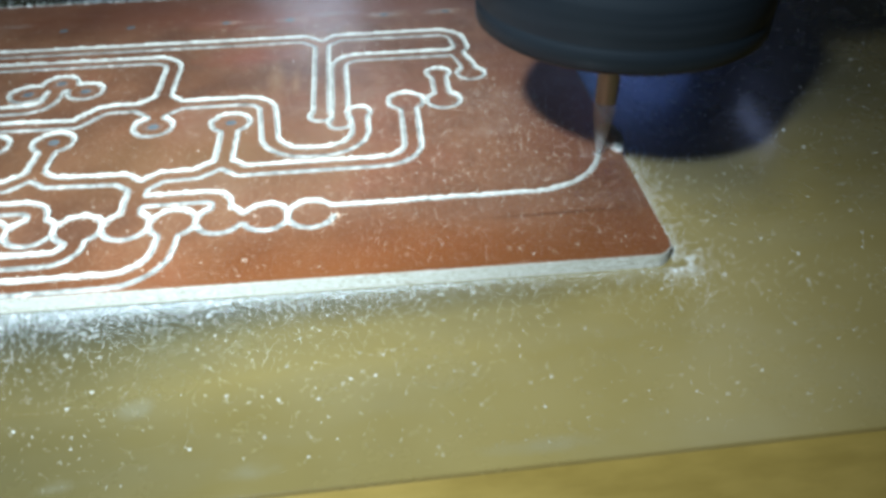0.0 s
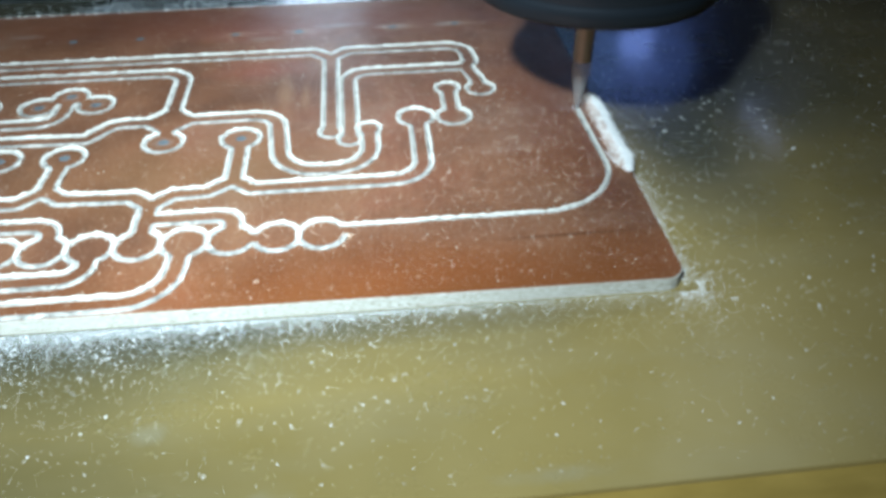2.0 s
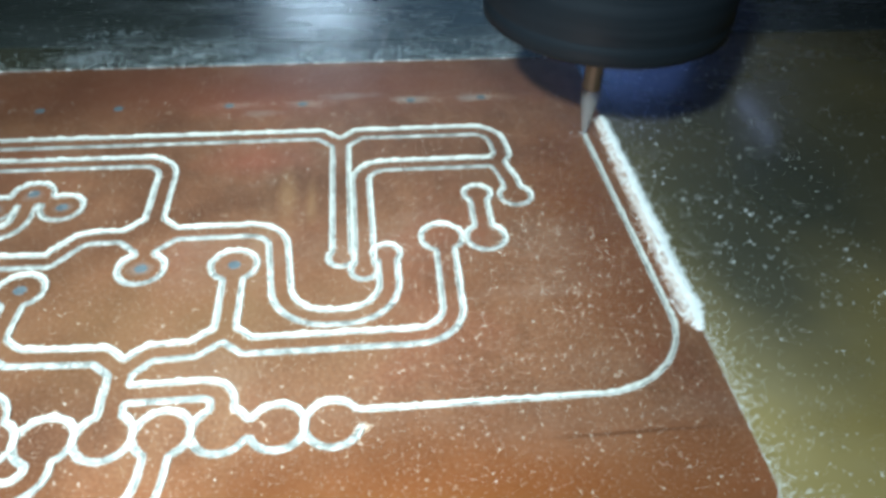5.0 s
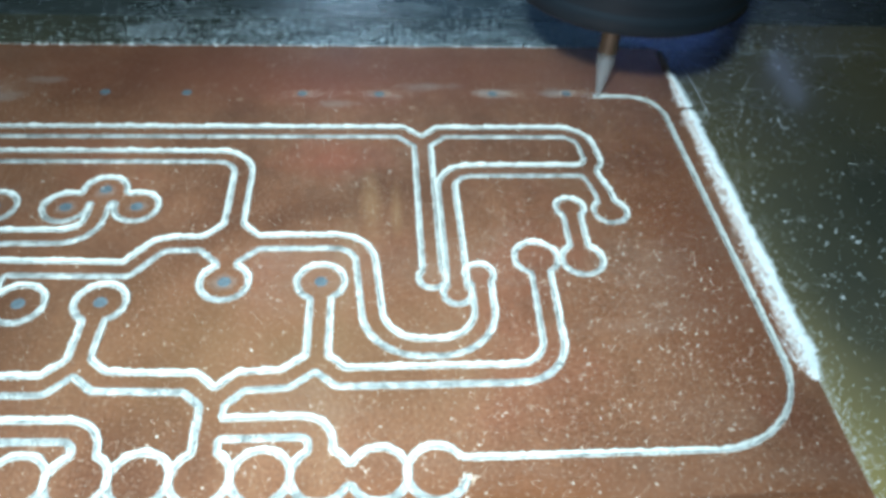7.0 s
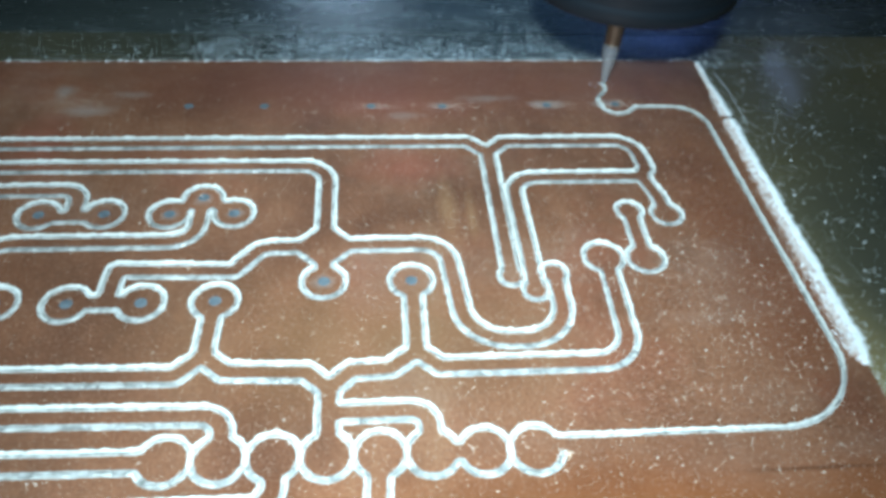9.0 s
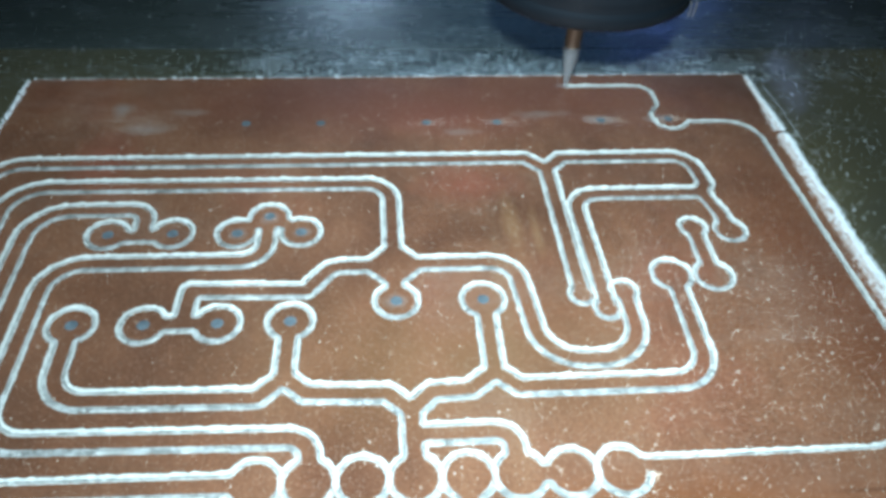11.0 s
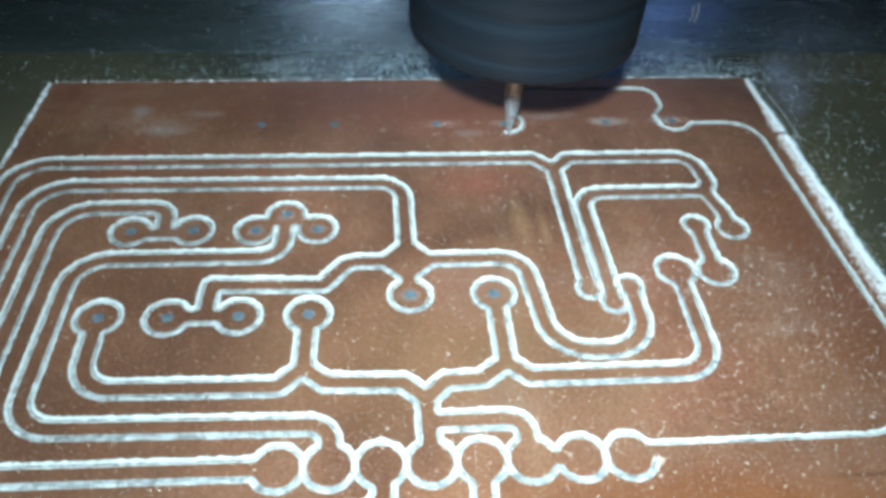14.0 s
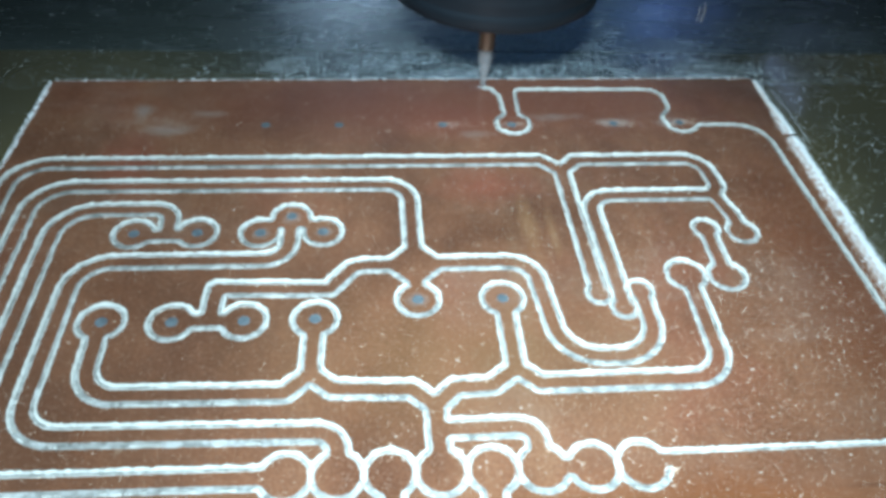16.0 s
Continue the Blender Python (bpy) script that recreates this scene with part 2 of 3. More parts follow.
def make_floor():
    m, nt, b = material("cut_floor", 0.85, 0.0, 0.2)
    v = coords(nt)
    # grey laminate, darkened to stand for the shadow inside the cut
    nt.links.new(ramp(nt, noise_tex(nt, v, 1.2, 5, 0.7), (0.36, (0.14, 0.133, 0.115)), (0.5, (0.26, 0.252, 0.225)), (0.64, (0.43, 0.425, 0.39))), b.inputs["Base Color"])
    return m


def make_cream():
    m, nt, b = material("cream_laminate_specks", 0.85, 0.0, 0.25)
    v = coords(nt)
    nt.links.new(ramp(nt, noise_tex(nt, v, 1.5, 3), (0.35, (0.60, 0.44, 0.30)), (0.65, (0.80, 0.70, 0.58))), b.inputs["Base Color"])
    return m


FLOOR, CREAM = make_floor(), make_cream()
COPPER, GROOVE, DUST, PINK, POWDER = make_copper(), make_groove(), make_dust(), make_pink_dust(), make_powder()
LAMINATE, BED, WOOD, STRIP = make_laminate(), make_bed(), make_wood(), make_dark_strip()
NUT, STEEL, BRASS, HOLE = make_nut(), make_steel(), make_brass(), make_hole()


# ---- building helpers ----
def mesh_part(name, verts, faces, mats, parent=None, label="", slots=None, smooth=False):
    """One mesh from plan millimetres, under a thing whose origin is subtracted."""
    o = parent["origin_mm"] if parent is not None else (0, 0, 0)
    me = bpy.data.meshes.new(name)
    me.from_pydata([((x - o[0]) * MM, (y - o[1]) * MM, (z - o[2]) * MM) for x, y, z in verts], [], faces)
    for mt in mats if isinstance(mats, (list, tuple)) else [mats]:
        me.materials.append(mt)
    if slots is not None:
        me.polygons.foreach_set("material_index", slots)
    if smooth:
        me.polygons.foreach_set("use_smooth", [True] * len(me.polygons))
    me.update()
    ob = new(name, me)
    ob.parent = parent
    return tagged(ob, label) if label else ob


def part(name, bm, mat, parent=None, label="", smooth=False):
    bm.verts.index_update()
    verts = [tuple(v.co) for v in bm.verts]
    faces = [[v.index for v in f.verts] for f in bm.faces]
    bm.free()
    return mesh_part(name, verts, faces, mat, parent, label, None, smooth)


def thing(name, origin, label, category, group="", kind=""):
    e = new(name)
    e.empty_display_size = 0.002
    e.location = [c * MM for c in origin]
    e["origin_mm"] = origin
    return tagged(e, label, category, group, kind)


def lathe(profile, seg=64, centre=(0, 0)):
    """A turned solid from (radius, z) pairs, from bottom to top."""
    bm = bmesh.new()
    rings = [[bm.verts.new((centre[0] + r * math.cos(2 * math.pi * k / seg), centre[1] + r * math.sin(2 * math.pi * k / seg), z)) for k in range(seg)] for r, z in profile]
    for a, b in zip(rings, rings[1:]):
        for k in range(seg):
            bm.faces.new((a[k], a[(k + 1) % seg], b[(k + 1) % seg], b[k]))
    bm.faces.new(rings[0][::-1])
    bm.faces.new(rings[-1])
    return bm


def rounded(points, radii, step=0.15, closed=False):
    """A polyline whose corners are rounded to the given radii, as dense points."""
    out = []
    n = len(points)
    P = [Vector((x, y)) for x, y in points]
    for i, p in enumerate(P):
        r = radii[i] if i < len(radii) else 0
        if (not closed and i in (0, n - 1)) or r <= 0:
            out.append(p)
            continue
        a, b = (P[i - 1] - p), (P[(i + 1) % n] - p)
        ang = a.angle(b)
        d = min(r / math.tan(ang / 2), a.length * 0.49, b.length * 0.49) if ang < 3.1 else 0
        if d <= 0:
            out.append(p)
            continue
        r = d * math.tan(ang / 2)
        s, e = p + a.normalized() * d, p + b.normalized() * d
        c = p + (a.normalized() + b.normalized()).normalized() * (r / math.sin(ang / 2))
        a0, a1 = math.atan2(*(s - c).yx), math.atan2(*(e - c).yx)
        da = (a1 - a0 + math.pi) % (2 * math.pi) - math.pi
        k = max(2, int(abs(da) * r / step))
        out += [c + Vector((math.cos(a0 + da * j / k), math.sin(a0 + da * j / k))) * r for j in range(k + 1)]
    return [(p.x, p.y) for p in out]


def resample(pts, step, closed=False):
    p = np.array(pts + [pts[0]] if closed else pts, float)
    seg = np.hypot(*np.diff(p, axis=0).T)
    s = np.r_[0, np.cumsum(seg)]
    n = max(2, int(round(s[-1] / step)))
    q = np.linspace(0, s[-1], n + 1)
    if closed:
        q = q[:-1]
    return np.c_[np.interp(q, s, p[:, 0]), np.interp(q, s, p[:, 1])]


# ---- the layout of the copper tracks ----
D = 0.53          # from a track's middle to the middle of the cut beside it
PITCH, ROW_X, ROW_Y = 2.475, -11.92, -11.0
PIN = [(ROW_X + PITCH * k, ROW_Y - 0.03 * k) for k in range(8)]
R_PIN, R_PAD = 1.24, 1.25

# each net: pads (x, y, radius of the cut round it) and tracks (points, corner radii)
NETS = [
    # the outermost loop, with the double rail at the top
    dict(pads=[(*PIN[4], R_PIN), (5.86, 0.15, 0.72), (7.12, -1.0, 0.74), (16.8, 5.4, 1.0)],
         tracks=[([PIN[4], (-2.3, -15.75), (-31.5, -15.45), (-31.5, 13.45), (4.55, 13.4), (5.92, 12.1), (5.9, 0.2)], [0, 2.8, 3, 2.4, 0, 0, 0]),
                 ([(5.92, 12.1), (7.2, 13.37), (16.6, 13.37), (16.75, 10.2), (16.2, 9.3), (16.7, 7.2), (16.8, 5.4)], [0, 0, 1.7, 0.4, 0, 0, 0]),
                 ([(16.2, 9.3), (7.15, 9.32), (7.2, 3.0), (7.16, -1.0)], [0, 1.7, 0, 0])]),
    dict(pads=[(*PIN[2], R_PIN), (-5.0, 0.08, R_PAD), (-18.8, -1.15, R_PAD), (-14.85, -1.2, R_PAD), (8.4, 0.35, 0.78)],
         tracks=[([PIN[2], (-6.75, -13.6), (-29.4, -13.3), (-29.4, 10.92), (-5.05, 10.78), (-5.05, 4.3), (-6.3, 3.02), (-8.75, 2.98), (-10.15, 1.1), (-16.65, 1.33), (-16.75, -1.1)],
                  [0, 1.7, 2.8, 2.4, 1.7, 0, 0, 1.2, 0, 0, 0]),
                 ([(-5.05, 4.3), (-3.8, 3.05), (2.2, 3.05), (2.85, -4.5), (8.42, -4.5), (8.45, 0.3)], [0, 0, 1.7, 2.5, 2.9, 0]),
                 ([(-6.4, 3.05), (-5.05, 1.7), (-3.7, 3.05)], []),
                 ([(-5.05, 3.0), (-5.0, 0.0)], []), ([(-18.8, -1.1), (-14.85, -1.15)], [])]),
    dict(pads=[(*PIN[0], R_PIN), (-22.35, 6.2, 1.22), (-18.5, 6.2, 1.22)],
         tracks=[([PIN[0], (-27.3, -10.7), (-27.3, 8.55), (-20.35, 8.5), (-20.35, 6.1)], [0, 2.6, 2.4, 1.1, 0]),
                 ([(-22.35, 6.0), (-18.5, 6.0)], [])]),
    dict(pads=[(*PIN[1], R_PIN), (-14.6, 6.1, 1.22), (-12.75, 7.52, 1.22), (-10.7, 6.1, 1.22)],
         tracks=[([PIN[1], (-9.5, -8.65), (-25.1, -8.2), (-25.05, 3.75), (-12.75, 3.65), (-12.75, 7.6)], [0, 1.1, 2.0, 2.2, 1.5, 0]),
                 ([(-12.75, 7.6), (-10.7, 6.2)], []), ([(-14.6, 6.2), (-12.75, 7.6)], [])]),
    dict(pads=[(*PIN[3], R_PIN), (*PIN[5], R_PIN), (*PIN[6], R_PIN), (-22.6, -1.0, R_PAD), (-10.9, -1.2, R_PAD), (0, 0, R_PAD), (11.7, 1.58, 1.22)],
         tracks=[([(-22.6, -1.0), (-22.55, -5.95), (-12.25, -6.2), (-11.0, -5.0), (-10.9, -1.2)], [0, 1.8, 0, 0, 0]),
                 ([(-11.0, -5.0), (-9.8, -6.05), (-5.65, -6.25), (-4.5, -7.35), PIN[3]], []),
                 ([(-4.5, -7.35), (-3.4, -6.25), (-1.35, -6.15), (0.02, -5.1), (0.05, 0)], []),
                 ([(0.02, -5.1), (1.2, -6.15), (11.6, -6.2), (11.8, 0.5), (11.7, 1.5)], [0, 0, 2.0, 0, 0]),
                 ([(-4.5, -8.75), (0.4, -8.75), PIN[5], PIN[6]], [0, 0.9, 0, 0])]),
    dict(pads=[(14.4, 5.75, 0.85), (14.3, 1.4, 1.15)], tracks=[([(14.4, 5.75), (14.3, 1.4)], [])]),
]
SPOTS = [(-15.3, 17.95), (-9.9, 17.93), (-2.1, 17.9), (3.2, 17.88), (11.2, 18.0), (16.55, 18.1), (-22.6, -1.0), (-18.8, -1.15), (-14.85, -1.2), (-10.9, -1.2),
         (-5.0, 0.08), (0, 0), (-22.35, 6.2), (-18.5, 6.2), (-14.6, 6.1), (-12.75, 7.65), (-10.7, 6.1)]
GRID = 0.1
GX, GY = np.arange(-34, 26, GRID), np.arange(-18.5, 26, GRID)


def field(net):
    """Distance to the cut round a net: negative inside."""
    X, Y = np.meshgrid(GX, GY)
    f = np.full(X.shape, 99.0)
    for x, y, r in net["pads"]:
        f = np.minimum(f, np.hypot(X - x, Y - y) - r)
    for pts, radii in net["tracks"]:
        q = rounded(pts, radii, 0.3)
        for (ax, ay), (bx, by) in zip(q, q[1:]):
            dx, dy = bx - ax, by - ay
            u = np.clip(((X - ax) * dx + (Y - ay) * dy) / max(dx * dx + dy * dy, 1e-9), 0, 1)
            f = np.minimum(f, np.hypot(X - ax - u * dx, Y - ay - u * dy) - D)
    return f


def contours(f):
    """Closed lines of zero distance, by marching squares; inside lies to their left."""
    s = f < 0
    code = s[:-1, :-1] * 1 + s[:-1, 1:] * 2 + s[1:, 1:] * 4 + s[1:, :-1] * 8
    pairs = {1: ((3, 0),), 2: ((0, 1),), 3: ((3, 1),), 4: ((1, 2),), 5: ((3, 0), (1, 2)), 6: ((0, 2),), 7: ((3, 2),), 8: ((2, 3),),
             9: ((2, 0),), 10: ((0, 1), (2, 3)), 11: ((2, 1),), 12: ((1, 3),), 13: ((1, 0),), 14: ((0, 3),)}

    def edge(i, j, e):
        return ((i, j, 0), (i, j + 1, 1), (i + 1, j, 0), (i, j, 1))[e]

    link = {}
    for i, j in zip(*np.nonzero((code > 0) & (code < 15))):
        for a, b in pairs[int(code[i, j])]:
            link[edge(i, j, b)] = edge(i, j, a)

    def place(e):
        i, j, up = e
        i2, j2 = (i + 1, j) if up else (i, j + 1)
        u = f[i, j] / (f[i, j] - f[i2, j2])
        return (GX[j] + u * (GX[j2] - GX[j]), GY[i] + u * (GY[i2] - GY[i]))

    loops = []
    while link:
        first, cur = next(iter(link.items()))
        del link[first]
        loop = [place(first)]
        while cur != first and cur in link:
            loop.append(place(cur))
            cur = link.pop(cur)
        if len(loop) > 8:
            loops.append(loop)
    return loops


rng = np.random.default_rng(7)
COLS = (-0.175, -0.15, -0.04, 0.02, 0.085, 0.17, 0.2)
TOPS = (0.0, 0.016, 0.005, 0.012, 0.055, 0.075, 0.0)


def flake(verts, faces, x, y, z, size, tall=0.6):
    """One ragged chip: a skewed little pyramid."""
    a, b = rng.uniform(0, 2 * math.pi), rng.uniform(0.75, 1.35)
    n = len(verts)
    for k in range(3):
        w = a + k * 2.094 + rng.uniform(-0.4, 0.4)
        verts.append((x + size * b * math.cos(w), y + size / b * math.sin(w), z + size * rng.uniform(-0.05, 0.25)))
    verts.append((x + size * rng.uniform(-0.5, 0.5), y + size * rng.uniform(-0.5, 0.5), z + size * rng.uniform(0.4, 1.3) * tall))
    faces += [(n, n + 2, n + 1), (n, n + 1, n + 3), (n + 1, n + 2, n + 3), (n + 2, n, n + 3)]


def soft_noise(n, k, closed):
    w = rng.normal(0, 1, (n, k))
    return (w + np.roll(w, 1, 0) + np.roll(w, -1, 0)) / 1.73


def groove_mesh(pts, closed, side, thin=1.0):
    """A ragged white cut with its burr thrown up on one side; the outer slope of the burr is copper."""
    n = len(pts)
    if closed:
        tan = np.roll(pts, -1, 0) - np.roll(pts, 1, 0)
    else:
        tan = np.gradient(pts, axis=0)
    tan /= np.maximum(np.hypot(*tan.T), 1e-9)[:, None]
    nor = np.c_[tan[:, 1], -tan[:, 0]] * side
    k = len(COLS)
    wob = soft_noise(n, k, closed)
    wob[:, -1] = wob[:, -2]
    off = np.array(COLS)[None] * thin + wob * np.array([0.009, 0.008, 0.007, 0.006, 0.007, 0.010, 0.010])
    crest = np.clip(1 + 0.4 * soft_noise(n, k, closed) + (rng.uniform(size=(n, 1)) < 0.04) * 0.8, 0.25, 2.4)
    lag = max(2, int(round(0.35 / max(float(np.hypot(*(pts[1] - pts[0]))), 1e-6))))
    fluff = np.convolve(np.r_[(w := rng.normal(0, 1, n))[-lag:], w, w[:lag]], np.ones(2 * lag + 1) / math.sqrt(2 * lag + 1), "valid")
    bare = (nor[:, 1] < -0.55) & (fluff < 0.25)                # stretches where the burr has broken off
    crest[bare] *= 0.35
    z = np.array(TOPS)[None] * crest
    verts = [(pts[i, 0] + nor[i, 0] * off[i, c], pts[i, 1] + nor[i, 1] * off[i, c], z[i, c]) for i in range(n) for c in range(k)]
    faces, slots = [], []
    for i in range(n if closed else n - 1):
        j = (i + 1) % n
        for c in range(k - 1):
            q = (i * k + c, i * k + c + 1, j * k + c + 1, j * k + c)
            faces.append(q if side < 0 else q[::-1])
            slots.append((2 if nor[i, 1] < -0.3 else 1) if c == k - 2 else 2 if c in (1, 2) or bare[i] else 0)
    for i in np.nonzero(rng.uniform(size=n) < np.where(bare, 0.15, 0.75))[0]:         # loose fuzz on the burr
        u = rng.normal(0.09, 0.09)
        flake(verts, faces, pts[i, 0] + nor[i, 0] * u, pts[i, 1] + nor[i, 1] * u, rng.uniform(0, 0.04), rng.uniform(0.01, 0.034))
        slots += [0] * 4
    return verts, faces, slots


# ---- the bed under the board ----
def slab(name, x0, x1, y0, y1, z0, z1, mat, label, bevel=0.1):
    bm = bmesh.new()
    bmesh.ops.create_cube(bm, size=1, matrix=Matrix.Translation(((x0 + x1) / 2, (y0 + y1) / 2, (z0 + z1) / 2)) @ Matrix.Diagonal((x1 - x0, y1 - y0, z1 - z0, 1)))
    bmesh.ops.bevel(bm, geom=bm.edges[:], offset=bevel, segments=2, affect="EDGES")
    ob = part(name, bm, mat)
    return tagged(ob, label, "machine bed", kind="structure")


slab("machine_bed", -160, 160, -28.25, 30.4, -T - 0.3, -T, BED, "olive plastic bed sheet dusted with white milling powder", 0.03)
slab("spoilboard", -400, 400, -400, 400, -T - 14, -T - 0.3, WOOD, "yellow fibreboard base under the plastic bed sheet", 0.5)
slab("bed_strip", -160, 160, 30.44, 120, -T - 0.3, -T, STRIP, "dark grey plastic bed sheet behind the circuit board")

# ---- the circuit board ----
board = thing("circuit_board", (-4, 4, -T), "half-milled copper-clad circuit board with white isolation cuts lying on the bed", "circuit board")
OUTLINE = rounded([(-33.0, -15.9), (24.0, -17.2), (25.25, 24.7), (-32.3, 24.15)], [1.0, 1.1, 0.8, 0.5], 0.25, True)


def plate(outline, z0, z1):
    bm = bmesh.new()
    lo = [bm.verts.new((x, y, z0)) for x, y in outline]
    hi = [bm.verts.new((x, y, z1)) for x, y in outline]
    bm.faces.new(lo[::-1])
    bm.faces.new(hi)
    for i in range(len(lo)):
        j = (i + 1) % len(lo)
        bm.faces.new((lo[i], lo[j], hi[j], hi[i]))
    return bm


part("substrate", plate(OUTLINE, -T, -0.04), LAMINATE, board, "pale cream laminate core with sawn edges")
INSET = [(x * 0.9985, 4 + (y - 4) * 0.998) for x, y in OUTLINE]
part("copper_foil", plate(INSET, -0.04, 0.0), COPPER, board, "reddish-brown oxidised copper foil")

for net in NETS:
    for loop in contours(field(net)):
        pts = resample(loop, 0.11, True)
        v, fcs, sl = groove_mesh(pts, True, 1)
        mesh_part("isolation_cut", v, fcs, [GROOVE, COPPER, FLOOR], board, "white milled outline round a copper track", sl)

# the open ring round the last pad of the row, where the present cut begins
cx, cy = PIN[7]
ring = [(cx + 1.27 * math.cos(radians(a)), cy + 1.27 * math.sin(radians(a))) for a in range(-8, -321, -4)]
v, fcs, sl = groove_mesh(resample(ring + [(6.5, -10.58)], 0.11), False, -1)
mesh_part("isolation_cut", v, fcs, [GROOVE, COPPER, FLOOR], board, "white milled outline round a copper track", sl)

for x, y in SPOTS:
    bm = lathe([(0.35, 0.001), (0.32, 0.012), (0.2, 0.014), (0.12, 0.006)], 14, (x, y))
    part("drill_spot", bm, HOLE, board, "blue-grey drill spot")

# ---- the line that is cut during the clip ----
CUT = rounded([(6.5, -10.58), (23.0, -10.68), (23.05, 17.75), (18.0, 17.7), (17.35, 17.0), (16.4, 16.7), (15.5, 17.3), (15.3, 18.8), (16.25, 20.1), (16.3, 22.85), (4.1, 22.82),
               (3.92, 19.3), (4.62, 18.6), (4.5, 17.1), (3.28, 16.55), (2.05, 17.1), (2.05, 18.5), (2.8, 19.3), (2.72, 22.0), (2.15, 22.95), (1.5, 23.15)],
              [0, 5.0, 3.4, 0.3, 0.5, 0.6, 0.9, 0.6, 0.6, 1.5, 0.7, 0.3, 0.6, 0.9, 0.9, 0.9, 0.6, 0.3, 0.4, 0.3, 0])
# seconds and the place of the tool's tip
TIP = [(0.0, 22.6, -7.2), (0.5, 22.9, -5.3), (1.0, 23.0, -3.1), (1.5, 23.0, -0.7), (2.0, 23.0, 1.4), (2.5, 23.0, 2.9), (3.0, 23.0, 4.8), (3.5, 23.0, 6.7), (3.7, 23.0, 7.8),
       (5.8, 22.9, 15.2), (6.0, 22.2, 16.3), (6.5, 20.4, 17.3), (7.0, 18.7, 17.7), (7.5, 16.7, 16.8), (8.0, 15.4, 17.7), (8.5, 15.5, 18.9), (9.0, 16.25, 20.9), (9.5, 15.4, 22.75), (10.0, 13.3, 22.85),
       (10.2, 12.4, 22.85), (12.3, 4.6, 22.8), (12.5, 4.05, 21.9), (13.0, 3.93, 19.6), (13.5, 4.6, 18.5), (14.0, 3.3, 16.6), (14.5, 2.1, 18.0), (15.0, 2.8, 19.9), (15.5, 2.75, 21.9), (16.0, 1.55, 23.1)]
CUT = resample(CUT, 0.05)
LEN = np.r_[0, np.cumsum(np.hypot(*np.diff(CUT, axis=0).T))]
tip_s, last = [], 0
for t, x, y in TIP:
    lo = last
    hi = min(len(CUT), lo + 400) if t else len(CUT)
    last = lo + int(np.argmin(np.hypot(CUT[lo:hi, 0] - x, CUT[lo:hi, 1] - y)))
    tip_s.append(LEN[last])
tip_t = [r[0] for r in TIP]


def tip_at(t):
    s = np.interp(t, tip_t, tip_s)
    return float(np.interp(s, LEN, CUT[:, 0])), float(np.interp(s, LEN, CUT[:, 1]))


def time_at(s):
    return float(np.interp(s, tip_s, tip_t))


# what was cut before the start
pts = resample([tuple(p) for p in CUT[LEN <= tip_s[0]]], 0.11)
v, fcs, sl = groove_mesh(pts, False, -1, 0.85)
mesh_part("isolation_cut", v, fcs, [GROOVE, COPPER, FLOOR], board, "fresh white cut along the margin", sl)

RISING = []      # pieces that the tool throws up: object, seconds, depth from which they rise
PIECE = 0.5
s0 = tip_s[0]
while s0 < tip_s[-1] - 0.05:
    s1 = min(s0 + PIECE, tip_s[-1])
    sel = CUT[(LEN >= s0 - 0.06) & (LEN <= s1 + 0.06)]
    pts = resample([tuple(p) for p in sel], 0.1)
    v, fcs, sl = groove_mesh(pts, False, 1, 0.95)
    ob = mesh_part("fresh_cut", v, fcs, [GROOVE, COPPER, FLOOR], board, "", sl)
    RISING.append((ob, time_at((s0 + s1) / 2), 0.4))
    s0 = s1


# ---- dust and chips ----
def edge_x(y):
    return 24.0 + (y + 17.2) / 41.9 * 1.25


def dust(name, label, spots, mat):
    verts, faces = [], []
    for x, y, z, s in spots:
        flake(verts, faces, x, y, z, s)
    return tagged(mesh_part(name, verts, faces, mat), label, "dust", kind="stuff")


def front_y(x):
    return -15.9 - (x + 33) / 57 * 1.3


bed_spots, specks = [], []
for _ in range(19000):                      # thick along the front edge, thickest towards its far end
    x = rng.uniform(-33, 25.5)
    far = min(1, max(0, (14 - x) / 24))
    d = rng.exponential(0.7 + 0.8 * far)
    if rng.uniform() < 0.22 + 0.78 * far:
        (specks if rng.uniform() < 0.5 else bed_spots).append((x, front_y(x) - 0.2 - d, -T, rng.choice([0.014, 0.022, 0.035, 0.065], p=[0.46, 0.36, 0.15, 0.03])))
for _ in range(90000):                      # fine powder banked against the foot of the front edge
    x = rng.uniform(-33, 24.5)
    keep = min(1, 0.08 + max(0, (18 - x) / 34))
    if rng.uniform() < keep:
        bed_spots.append((x, front_y(x) - 0.12 - rng.exponential(0.12 + 0.62 * keep * keep), -T, rng.uniform(0.007, 0.017)))
for _ in range(19000):                      # scattered wide
    x, y = rng.uniform(-60, 70), rng.uniform(-27.5, 62)
    if -33.5 < x < 25.5 and front_y(x) < y < 24.8:
        continue
    specks.append((x, y, -T, rng.choice([0.019, 0.03, 0.047, 0.08], p=[0.46, 0.36, 0.15, 0.03])))
for _ in range(5000):                       # finer scatter before the board
    x, y = rng.normal(2, 22), -16.8 - rng.exponential(4.5)
    if -27.6 < y < front_y(x) - 0.1:
        specks.append((x, y, -T, rng.choice([0.014, 0.021, 0.032, 0.048], p=[0.4, 0.38, 0.18, 0.04])))
for _ in range(3400):                       # beside the right-hand edge
    y = rng.uniform(-16.3, 26)
    d = rng.exponential(0.3 if rng.uniform() < 0.75 else 5)
    specks.append((edge_x(y) + 0.1 + d, y, -T, rng.choice([0.022, 0.036, 0.06], p=[0.5, 0.38, 0.12])))
